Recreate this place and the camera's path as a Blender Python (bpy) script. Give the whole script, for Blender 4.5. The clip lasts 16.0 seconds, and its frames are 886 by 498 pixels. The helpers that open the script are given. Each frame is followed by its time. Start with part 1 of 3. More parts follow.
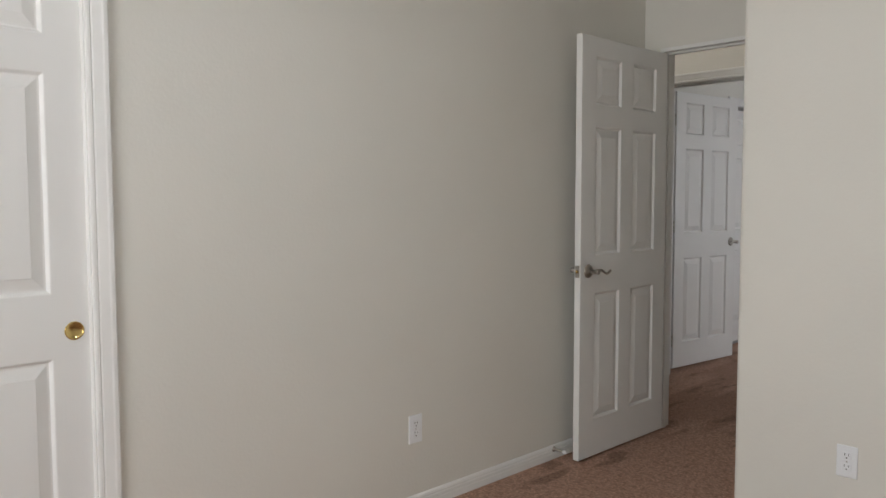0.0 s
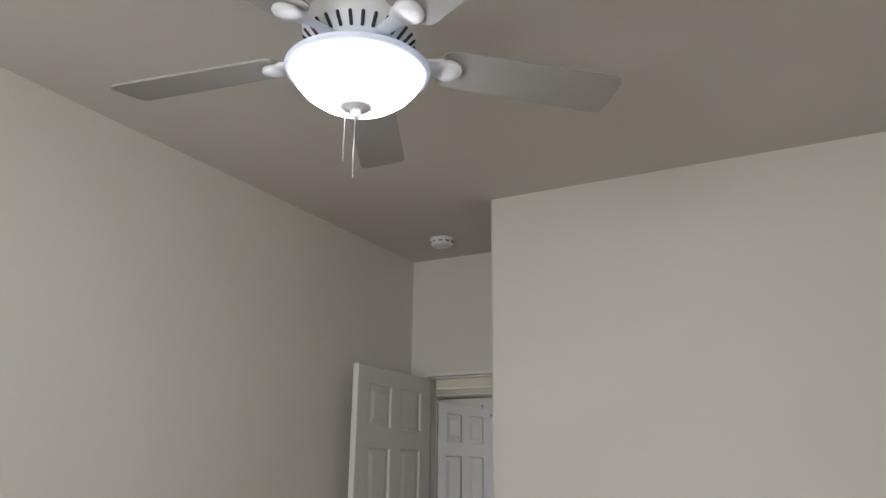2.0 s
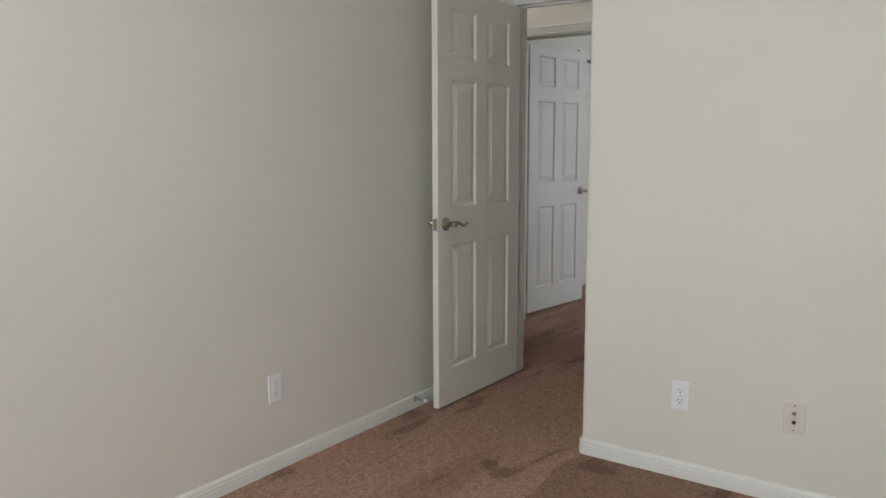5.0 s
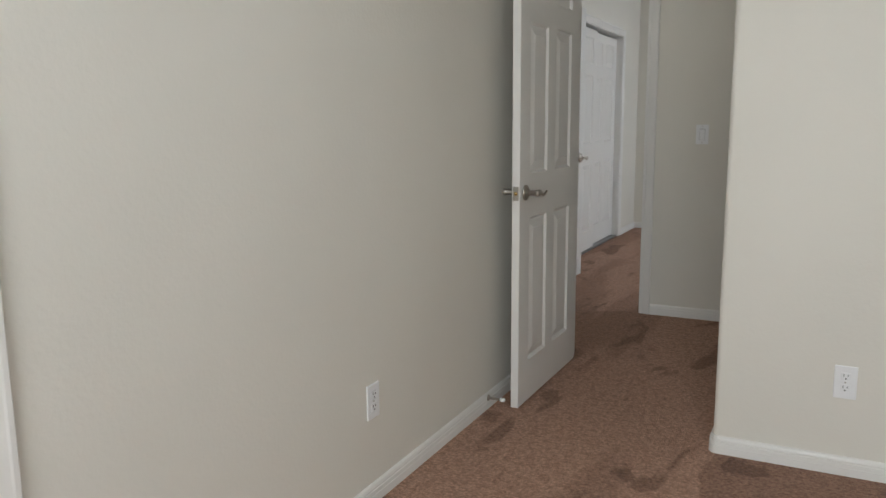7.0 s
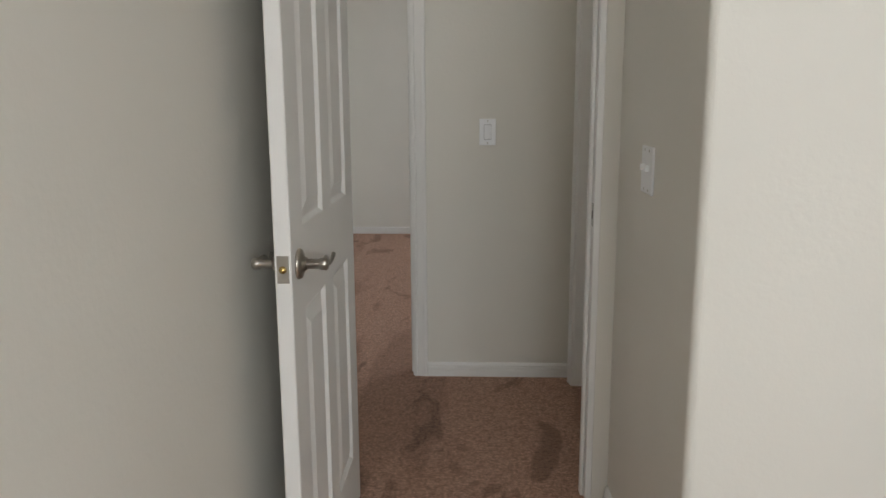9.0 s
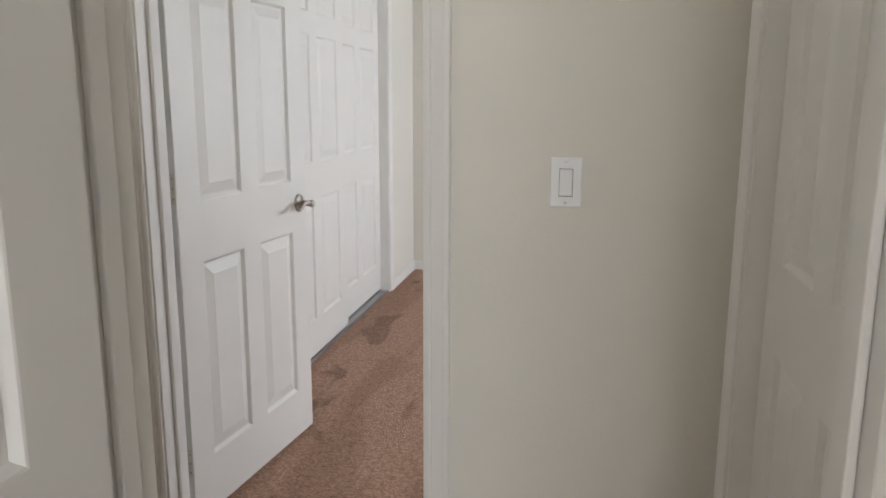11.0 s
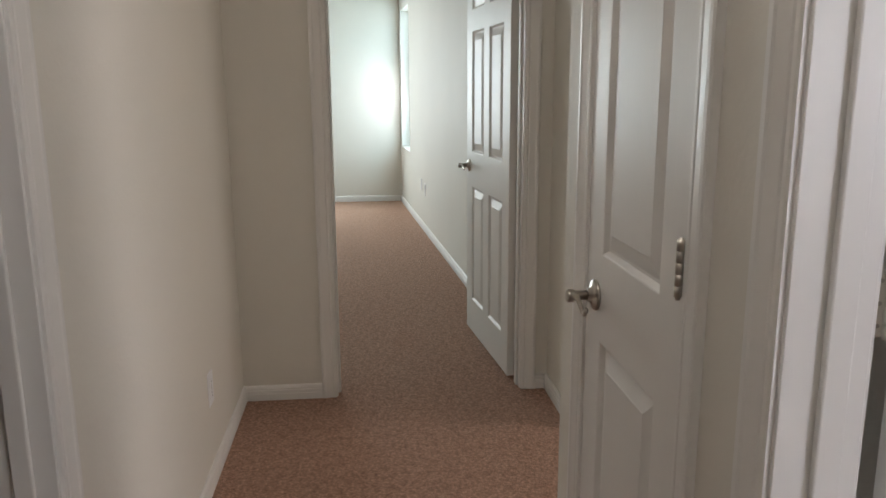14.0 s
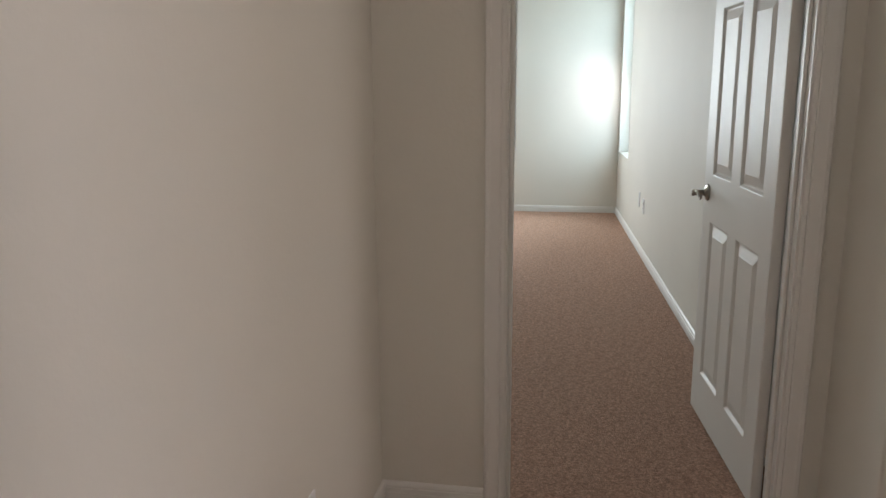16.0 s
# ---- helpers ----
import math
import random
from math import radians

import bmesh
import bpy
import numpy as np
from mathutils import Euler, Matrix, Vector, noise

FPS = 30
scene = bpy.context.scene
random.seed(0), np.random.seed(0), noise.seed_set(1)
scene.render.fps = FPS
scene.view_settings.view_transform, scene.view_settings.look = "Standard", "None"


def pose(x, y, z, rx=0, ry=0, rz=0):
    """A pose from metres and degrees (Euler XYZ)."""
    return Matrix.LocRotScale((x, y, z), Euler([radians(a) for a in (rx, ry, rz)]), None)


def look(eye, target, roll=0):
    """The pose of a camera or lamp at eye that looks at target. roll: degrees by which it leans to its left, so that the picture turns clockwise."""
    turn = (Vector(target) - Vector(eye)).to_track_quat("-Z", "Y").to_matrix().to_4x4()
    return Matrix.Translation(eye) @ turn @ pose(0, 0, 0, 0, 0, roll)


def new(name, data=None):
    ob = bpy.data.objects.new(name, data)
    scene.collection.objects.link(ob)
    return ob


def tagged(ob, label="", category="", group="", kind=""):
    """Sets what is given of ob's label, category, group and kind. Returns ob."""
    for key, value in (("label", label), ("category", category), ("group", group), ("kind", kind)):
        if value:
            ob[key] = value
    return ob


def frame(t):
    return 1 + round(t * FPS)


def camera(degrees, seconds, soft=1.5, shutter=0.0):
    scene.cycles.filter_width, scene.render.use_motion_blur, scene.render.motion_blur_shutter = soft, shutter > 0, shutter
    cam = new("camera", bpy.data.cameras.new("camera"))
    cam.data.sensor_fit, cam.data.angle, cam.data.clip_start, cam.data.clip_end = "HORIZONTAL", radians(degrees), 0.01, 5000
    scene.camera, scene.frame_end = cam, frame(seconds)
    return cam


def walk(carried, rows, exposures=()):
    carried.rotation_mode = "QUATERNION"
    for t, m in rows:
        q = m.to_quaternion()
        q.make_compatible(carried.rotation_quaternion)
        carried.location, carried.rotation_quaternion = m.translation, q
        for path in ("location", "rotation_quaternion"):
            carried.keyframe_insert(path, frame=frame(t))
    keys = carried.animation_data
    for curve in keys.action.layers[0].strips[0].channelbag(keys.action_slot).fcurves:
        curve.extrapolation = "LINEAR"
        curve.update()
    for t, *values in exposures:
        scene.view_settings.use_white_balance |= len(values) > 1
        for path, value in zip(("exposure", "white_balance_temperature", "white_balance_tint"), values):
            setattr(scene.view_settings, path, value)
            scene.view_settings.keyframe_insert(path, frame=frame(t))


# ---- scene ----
cam = camera(60.2, 16.0)
PATH = [
    (0, (2.283, -3.752, 1.278), (0.849, -2.364, 1.147), -0.1),
    (0.5, (2.357, -3.944, 1.335), (1.089, -2.402, 1.206), -0.3),
    (1, (2.422, -4.058, 1.425), (1.297, -2.404, 1.438), -0.1),
    (1.5, (2.469, -4.097, 1.466), (1.463, -2.411, 1.846), 0.9),
    (2, (2.472, -4.102, 1.469), (1.548, -2.423, 2.043), 0.7),
    (2.5, (2.439, -4.059, 1.494), (1.534, -2.37, 2.066), 0.6),
    (3, (2.39, -3.997, 1.54), (1.449, -2.259, 1.848), -0.2),
    (3.5, (2.349, -3.911, 1.486), (1.36, -2.175, 1.565), -0.3),
    (4, (2.323, -3.791, 1.424), (1.292, -2.08, 1.323), -0.4),
    (4.5, (2.299, -3.749, 1.36), (1.221, -2.076, 1.156), -0.1),
    (5, (2.285, -3.73, 1.308), (1.132, -2.118, 1.04), -0.2),
    (5.2, (2.247, -3.734, 1.294), (1.07, -2.142, 1.01), 0.0),
    (7.3, (1.075, -3.66, 1.223), (0.363, -1.824, 0.874), -0.6),
    (7.5, (0.962, -3.571, 1.23), (0.43, -1.678, 0.867), -0.6),
    (8, (0.743, -3.218, 1.249), (0.437, -1.277, 0.877), -0.3),
    (8.5, (0.576, -2.787, 1.253), (0.365, -0.835, 0.874), -0.6),
    (9, (0.516, -2.281, 1.265), (0.43, -0.319, 0.888), -0.3),
    (9.2, (0.486, -2.083, 1.262), (0.425, -0.119, 0.89), -0.2),
    (11.3, (0.637, -0.489, 1.331), (0.092, 1.394, 0.933), 0.4),
    (11.5, (0.642, -0.38, 1.327), (-0.082, 1.442, 0.933), 0.2),
    (12, (0.634, -0.086, 1.327), (-0.344, 1.613, 0.929), 0.4),
    (12.5, (0.592, 0.148, 1.315), (-0.709, 1.613, 0.916), 0.5),
    (13, (0.515, 0.346, 1.325), (-1.099, 1.454, 0.916), 0.2),
    (13.5, (0.43, 0.536, 1.342), (-1.431, 1.14, 0.93), -0.1),
    (14, (0.288, 0.665, 1.339), (-1.659, 0.864, 0.926), -0.3),
    (14.5, (0.157, 0.791, 1.368), (-1.799, 0.805, 0.952), -0.0),
    (15, (-0.05, 0.828, 1.359), (-1.99, 0.574, 0.942), -0.5),
    (15.5, (-0.324, 0.792, 1.353), (-2.247, 0.437, 0.935), -0.5),
    (16, (-0.675, 0.736, 1.353), (-2.599, 0.386, 0.932), -0.4),
]
EXPOSURE = [(0, -0.5, 6500, 10), (1.0, -0.55, 6500, 10), (2.0, -0.82, 6500, 10), (2.6, -0.82, 6500, 10), (3.5, -0.52, 6430, 8), (5.0, -0.42, 6400, 7), (7.3, -0.33, 6400, 7), (9.0, -0.1, 6450, 8), (11.3, 0.45, 6500, 10), (13.0, 0.45, 6600, 11), (14.5, 0.36, 6650, 17), (16.0, 0.33, 6650, 18)]
walk(cam, [(t, look(eye, target, roll)) for t, eye, target, roll in PATH], EXPOSURE)

# ---- light ----
world = bpy.data.worlds.new("sky")
scene.world = world
world.use_nodes = True
wn = world.node_tree
sky = wn.nodes.new("ShaderNodeTexSky")
sky.sky_type, sky.sun_disc = "NISHITA", False
sky.sun_elevation, sky.sun_rotation = radians(73), radians(180)
wn.nodes["Background"].inputs["Strength"].default_value = 0.15
wn.links.new(sky.outputs["Color"], wn.nodes["Background"].inputs["Color"])
sun = new("sun", bpy.data.lights.new("sun", "SUN"))
sun.data.energy, sun.data.angle, sun.data.color = 3.0, radians(0.5), (1.0, 0.95, 0.87)
sun.matrix_world = look((0, -6.0, 20), (0.5, 0, 0))


def window_light(x, y, z, target, w, h, watts, color):
    """Sky light that enters by a window's opening."""
    ob = new("window_light", bpy.data.lights.new("window_light", "AREA"))
    ob.data.shape, ob.data.size, ob.data.size_y = "RECTANGLE", w, h
    ob.data.energy, ob.data.color = watts, color
    ob.matrix_world = look((x, y, z), target)
    return ob


SKY = (0.945, 0.965, 0.98)
window_light(1.5, -5.58, 1.55, (1.5, 0, 2.05), 1.7, 1.3, 84, SKY)
window_light(3.28, 4.1, 1.5, (-0.4, 2.6, 1.2), 1.35, 1.3, 50, (0.86, 0.92, 1.0))
window_light(-8.44, 1.40, 1.45, (-8.32, -0.6, 1.45), 0.80, 1.52, 14, (0.66, 0.93, 1.0))
# Extra narrow lamp, added only to throw the bright patch on the far wall.
window_light(-8.46, 1.17, 1.36, (-8.93, 0.79, 1.20), 0.18, 0.5, 0.9, (0.92, 0.97, 1.0)).data.spread = radians(95)
window_light(-8.91, -0.78, 1.43, (-3, -0.78, 1.43), 1.5, 1.4, 64, (0.80, 0.955, 0.98))
# Lamp for the unseen nook window, added to brighten the hall.
window_light(-1.95, 4.08, 1.6, (-1.95, 0, 0.9), 0.85, 1.3, 15, (1.0, 0.92, 0.84))


# ---- materials ----
def material(name, color, rough=0.5, metal=0.0, spread=0.04, scale=4.0, bump=0.0, bump_scale=200.0, bump_dist=0.002):
    m = bpy.data.materials.new(name)
    m.use_nodes = True
    nt = m.node_tree
    b = nt.nodes["Principled BSDF"]
    b.inputs["Roughness"].default_value, b.inputs["Metallic"].default_value = rough, metal
    co = nt.nodes.new("ShaderNodeTexCoord")
    n1 = nt.nodes.new("ShaderNodeTexNoise")
    n1.inputs["Scale"].default_value, n1.inputs["Detail"].default_value = scale, 6
    nt.links.new(co.outputs["Object"], n1.inputs["Vector"])
    ramp = nt.nodes.new("ShaderNodeValToRGB")
    lo = [max(0.0, c * (1 - spread)) for c in color]
    hi = [min(1.0, c * (1 + spread)) for c in color]
    ramp.color_ramp.elements[0].position, ramp.color_ramp.elements[1].position = 0.3, 0.7
    ramp.color_ramp.elements[0].color, ramp.color_ramp.elements[1].color = (*lo, 1), (*hi, 1)
    nt.links.new(n1.outputs["Fac"], ramp.inputs["Fac"])
    nt.links.new(ramp.outputs["Color"], b.inputs["Base Color"])
    if bump:
        n2 = nt.nodes.new("ShaderNodeTexNoise")
        n2.inputs["Scale"].default_value, n2.inputs["Detail"].default_value = bump_scale, 3
        nt.links.new(co.outputs["Object"], n2.inputs["Vector"])
        bp = nt.nodes.new("ShaderNodeBump")
        bp.inputs["Strength"].default_value, bp.inputs["Distance"].default_value = bump, bump_dist
        nt.links.new(n2.outputs["Fac"], bp.inputs["Height"])
        nt.links.new(bp.outputs["Normal"], b.inputs["Normal"])
    return m


PAINT = material("wall_paint", (0.745, 0.722, 0.660), 0.62, spread=0.02, scale=1.6, bump=0.35, bump_scale=70, bump_dist=0.002)
# Same paint as the walls; the ceiling's dimmer light is put into this colour.
CEIL = material("ceiling_paint_dimmed", (0.62, 0.605, 0.57), 0.8, spread=0.02, scale=1.5, bump=0.4, bump_scale=60, bump_dist=0.003)
TRIM = material("trim_enamel", (0.80, 0.79, 0.765), 0.38, spread=0.015, scale=3, bump=0.12, bump_scale=30, bump_dist=0.001)
PLASTIC = material("white_plastic", (0.84, 0.85, 0.86), 0.35, spread=0.01)
ALMOND = material("almond_plastic", (0.72, 0.68, 0.60), 0.38, spread=0.01)
SLOT = material("dark_slot", (0.03, 0.028, 0.026), 0.6)
NICKEL = material("satin_nickel", (0.46, 0.43, 0.39), 0.28, 1.0, spread=0.05, scale=40)
STEEL = material("painted_hinge", (0.70, 0.67, 0.60), 0.4, 0.35, spread=0.05, scale=60)
CHAIN = material("chain_metal", (0.20, 0.19, 0.18), 0.35, 1.0, spread=0.05, scale=60)
BRASS = material("brass", (0.66, 0.49, 0.20), 0.25, 1.0, spread=0.06, scale=30)
FANWHITE = material("fan_enamel", (0.80, 0.81, 0.83), 0.3, spread=0.01)
# Blade colour is lowered to hold the shade on the undersides.
BLADE = material("shaded_blade_laminate", (0.33, 0.32, 0.30), 0.45, spread=0.04, scale=6)
TRACK = material("track_aluminium", (0.45, 0.45, 0.46), 0.35, 0.9)
BLIND = material("blind_vinyl", (0.78, 0.79, 0.80), 0.5, spread=0.02)
LEAF = material("shrub_leaf", (0.085, 0.17, 0.05), 0.6, spread=0.4, scale=3)
GROUND = material("yard_gravel", (0.33, 0.29, 0.24), 0.95, spread=0.25, scale=8)


def door_material():
    """White enamel over a moulded wood grain that runs up the door."""
    m = material("door_enamel", (0.79, 0.78, 0.755), 0.44, spread=0.015, scale=2.5)
    nt = m.node_tree
    co = nt.nodes.new("ShaderNodeTexCoord")
    mp = nt.nodes.new("ShaderNodeMapping")
    mp.inputs["Scale"].default_value = (160, 160, 7)
    n = nt.nodes.new("ShaderNodeTexNoise")
    n.inputs["Scale"].default_value, n.inputs["Detail"].default_value, n.inputs["Distortion"].default_value = 1.0, 4, 0.4
    bp = nt.nodes.new("ShaderNodeBump")
    bp.inputs["Strength"].default_value, bp.inputs["Distance"].default_value = 0.22, 0.0008
    nt.links.new(co.outputs["Object"], mp.inputs["Vector"])
    nt.links.new(mp.outputs["Vector"], n.inputs["Vector"])
    nt.links.new(n.outputs["Fac"], bp.inputs["Height"])
    nt.links.new(bp.outputs["Normal"], nt.nodes["Principled BSDF"].inputs["Normal"])
    return m


DOOR = door_material()


def carpet_material():
    """Tan cut-pile carpet: yarn tufts, pile brushed lighter and darker in patches and vacuum strokes."""
    m = bpy.data.materials.new("carpet_pile")
    m.use_nodes = True
    nt = m.node_tree
    b = nt.nodes["Principled BSDF"]
    b.inputs["Roughness"].default_value = 0.95
    b.inputs["Sheen Weight"].default_value = 0.06
    b.inputs["Sheen Roughness"].default_value = 0.6
    co = nt.nodes.new("ShaderNodeTexCoord")

    def noise_node(scale, detail, vec=None, distortion=0.0):
        n = nt.nodes.new("ShaderNodeTexNoise")
        n.inputs["Scale"].default_value, n.inputs["Detail"].default_value = scale, detail
        n.inputs["Distortion"].default_value = distortion
        nt.links.new(vec or co.outputs["Object"], n.inputs["Vector"])
        return n.outputs["Fac"]

    def ramp_node(fac, a, ca, z, cz):
        r = nt.nodes.new("ShaderNodeValToRGB")
        r.color_ramp.elements[0].position, r.color_ramp.elements[1].position = a, z
        r.color_ramp.elements[0].color, r.color_ramp.elements[1].color = (*ca, 1), (*cz, 1)
        nt.links.new(fac, r.inputs["Fac"])
        return r.outputs["Color"]

    def multiply(a, c, fac=1.0):
        x = nt.nodes.new("ShaderNodeMix")
        x.data_type, x.blend_type = "RGBA", "MULTIPLY"
        x.inputs[0].default_value = fac
        nt.links.new(a, x.inputs[6])
        nt.links.new(c, x.inputs[7])
        return x.outputs[2]

    def turned(scale, degrees):
        mp = nt.nodes.new("ShaderNodeMapping")
        mp.inputs["Scale"].default_value = scale
        mp.inputs["Rotation"].default_value = (0, 0, radians(degrees))
        nt.links.new(co.outputs["Object"], mp.inputs["Vector"])
        return mp.outputs["Vector"]

    def math_node(op, a, c):
        n = nt.nodes.new("ShaderNodeMath")
        n.operation = op
        for k, v in enumerate((a, c)):
            if isinstance(v, float):
                n.inputs[k].default_value = v
            else:
                nt.links.new(v, n.inputs[k])
        return n.outputs[0]

    yarn = noise_node(260, 2)
    tuft = noise_node(85, 4)
    clump = noise_node(42, 4, None, 0.8)
    smudge = noise_node(4.2, 6, turned((1.0, 0.42, 1.0), 14), 0.7)
    lane = noise_node(1.9, 5, turned((1.0, 0.16, 1.0), -21), 0.25)
    base = ramp_node(tuft, 0.28, (0.43, 0.245, 0.170), 0.72, (0.88, 0.54, 0.385))
    marks = ramp_node(smudge, 0.375, (0.62, 0.58, 0.56), 0.415, (1.0, 1.0, 1.0))
    lanes = ramp_node(lane, 0.44, (0.80, 0.77, 0.75), 0.475, (1.0, 1.0, 1.0))
    grains = ramp_node(yarn, 0.3, (0.66, 0.64, 0.62), 0.7, (1.0, 1.0, 1.0))
    piles = ramp_node(clump, 0.36, (0.74, 0.71, 0.69), 0.56, (1.0, 1.0, 1.0))
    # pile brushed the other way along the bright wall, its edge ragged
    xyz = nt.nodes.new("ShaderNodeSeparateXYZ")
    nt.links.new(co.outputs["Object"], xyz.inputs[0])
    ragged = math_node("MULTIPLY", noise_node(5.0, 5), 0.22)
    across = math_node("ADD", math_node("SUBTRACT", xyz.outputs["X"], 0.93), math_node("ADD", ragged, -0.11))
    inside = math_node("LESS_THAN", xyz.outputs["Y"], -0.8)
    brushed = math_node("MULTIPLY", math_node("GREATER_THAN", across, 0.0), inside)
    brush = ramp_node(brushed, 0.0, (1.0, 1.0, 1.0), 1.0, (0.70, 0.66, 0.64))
    col = base
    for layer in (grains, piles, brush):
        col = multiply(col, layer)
    # footmarks and vacuum lanes fade out in the little-used far bedroom
    used = nt.nodes.new("ShaderNodeMix")
    used.data_type = "RGBA"
    nt.links.new(math_node("ADD", xyz.outputs["X"], 2.3), used.inputs[0])
    used.inputs[6].default_value = (0.97, 0.97, 0.97, 1)
    nt.links.new(multiply(marks, lanes), used.inputs[7])
    col = multiply(col, used.outputs[2])
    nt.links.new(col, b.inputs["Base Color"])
    add = nt.nodes.new("ShaderNodeMath")
    nt.links.new(yarn, add.inputs[0])
    nt.links.new(tuft, add.inputs[1])
    bp = nt.nodes.new("ShaderNodeBump")
    bp.inputs["Strength"].default_value, bp.inputs["Distance"].default_value = 0.9, 0.012
    nt.links.new(add.outputs[0], bp.inputs["Height"])
    nt.links.new(bp.outputs["Normal"], b.inputs["Normal"])
    return m


CARPET = carpet_material()


def emitter(name, color, strength):
    m = bpy.data.materials.new(name)
    m.use_nodes = True
    b = m.node_tree.nodes["Principled BSDF"]
    b.inputs["Base Color"].default_value = (0.85, 0.87, 0.9, 1)
    b.inputs["Roughness"].default_value = 0.3
    b.inputs["Emission Color"].default_value = (*color, 1)
    b.inputs["Emission Strength"].default_value = strength
    return m


BOWL = emitter("lit_frosted_glass", (0.84, 0.91, 1.0), 50.0)
RIM = emitter("lit_glass_rim", (0.40, 0.60, 1.0), 0.45)
# Glow of the unseen dome that fills the hall with light.
DOME = emitter("fill_dome_glow", (1.0, 0.95, 0.885), 20.0)
GLASS = bpy.data.materials.new("window_glass")
GLASS.use_nodes = True
gb = GLASS.node_tree.nodes["Principled BSDF"]
gb.inputs["Transmission Weight"].default_value, gb.inputs["Roughness"].default_value, gb.inputs["IOR"].default_value = 1.0, 0.0, 1.02


# ---- builders ----
def box(bm, x0, x1, y0, y1, z0, z1):
    v = [bm.verts.new((x, y, z)) for x in (x0, x1) for y in (y0, y1) for z in (z0, z1)]
    for f in ((0, 1, 3, 2), (4, 6, 7, 5), (0, 4, 5, 1), (2, 3, 7, 6), (0, 2, 6, 4), (1, 5, 7, 3)):
        bm.faces.new([v[i] for i in f])


def soft_box(x0, x1, y0, y1, z0, z1, r=0.002, seg=2):
    bm = bmesh.new()
    box(bm, x0, x1, y0, y1, z0, z1)
    bmesh.ops.bevel(bm, geom=bm.edges[:], offset=r, segments=seg, affect="EDGES", profile=0.5)
    return bm


def lathe(bm, profile, m=None, n=32):
    """Turns (radius, height) pairs round local z."""
    m = m or Matrix()
    rings = []
    for r, h in profile:
        rings.append([bm.verts.new(m @ Vector((r * math.cos(2 * math.pi * i / n), r * math.sin(2 * math.pi * i / n), h))) for i in range(n)])
    for a, c in zip(rings, rings[1:]):
        for i in range(n):
            bm.faces.new((a[i], a[(i + 1) % n], c[(i + 1) % n], c[i]))
    bm.faces.new(rings[0][::-1])
    bm.faces.new(rings[-1])


def tube(bm, pts, radii, n=12, flat=1.0):
    """A tapering bar along points; flat squeezes it across its own side axis."""
    rings = []
    for i, p in enumerate(pts):
        p = Vector(p)
        d = (Vector(pts[min(i + 1, len(pts) - 1)]) - Vector(pts[max(i - 1, 0)])).normalized()
        up = Vector((0, 0, 1)) if abs(d.z) < 0.9 else Vector((0, 1, 0))
        s = d.cross(up).normalized()
        u = s.cross(d)
        r = radii[i]
        rings.append([bm.verts.new(p + s * (r * flat * math.cos(2 * math.pi * k / n)) + u * (r * math.sin(2 * math.pi * k / n))) for k in range(n)])
    for a, c in zip(rings, rings[1:]):
        for k in range(n):
            bm.faces.new((a[k], a[(k + 1) % n], c[(k + 1) % n], c[k]))
    bm.faces.new(rings[0][::-1])
    bm.faces.new(rings[-1])


def mesh(name, bm, mat, smooth=False):
    me = bpy.data.meshes.new(name)
    bmesh.ops.recalc_face_normals(bm, faces=bm.faces[:])
    bm.to_mesh(me)
    bm.free()
    me.materials.append(mat)
    if smooth:
        for p in me.polygons:
            p.use_smooth = True
    return me


def part(name, bm, mat, parent=None, label="", m=None, smooth=False):
    ob = new(name, bm if isinstance(bm, bpy.types.Mesh) else mesh(name, bm, mat, smooth))
    if parent:
        ob.parent = parent
    if m:
        ob.matrix_basis = m
    if label:
        tagged(ob, label)
    return ob


def thing(name, label, category, m=None, group="", kind=""):
    ob = new(name)
    ob.empty_display_size = 0.05
    if m:
        ob.matrix_basis = m
    return tagged(ob, label, category, group, kind)


def structure(name, bm, mat, label, category):
    return tagged(part(name, bm, mat), label, category, kind="structure")


# ---- the rooms ----
CEILING = 2.807
HEAD = 2.067
H = 1.145          # hall face of the wall opposite the first bedroom
B_IN = 1.250       # its other face
P = -0.834         # face of the wall beside the entry alcove
PX = 0.938


def wall(name, along, a0, a1, b0, b1, openings=(), label="off-white painted drywall with orange-peel texture", top=CEILING):
    """A wall along 'x' or 'y' from a0 to a1, b0 to b1 thick, with (from, to, bottom, top) openings through it."""
    bm = bmesh.new()

    def block(p0, p1, z0, z1):
        if p1 - p0 > 1e-4 and z1 - z0 > 1e-4:
            if along == "x":
                box(bm, p0, p1, b0, b1, z0, z1)
            else:
                box(bm, b0, b1, p0, p1, z0, z1)
    at = a0
    for o0, o1, z0, z1 in sorted(openings):
        block(at, o0, 0, top)
        block(o0, o1, 0, z0)
        block(o0, o1, z1, top)
        at = o1
    block(at, a1, 0, top)
    return structure(name, bm, PAINT, label, "wall")


bm = bmesh.new()
box(bm, -9.2, -3.0, -3.7, 1.72, -0.12, 0.0)
box(bm, -3.0, 3.8, -5.8, 5.3, -0.12, 0.0)
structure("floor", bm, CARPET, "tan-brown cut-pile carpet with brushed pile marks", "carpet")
bm = bmesh.new()
box(bm, -9.2, -3.0, -3.7, 1.72, CEILING, CEILING + 0.15)
box(bm, -3.0, 3.8, -5.8, 5.3, CEILING, CEILING + 0.15)
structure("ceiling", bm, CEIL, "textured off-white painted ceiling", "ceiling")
bm = bmesh.new()
box(bm, -400, 400, -400, 400, -0.4, -0.25)
structure("ground", bm, GROUND, "pale gravel yard outside the house", "ground")

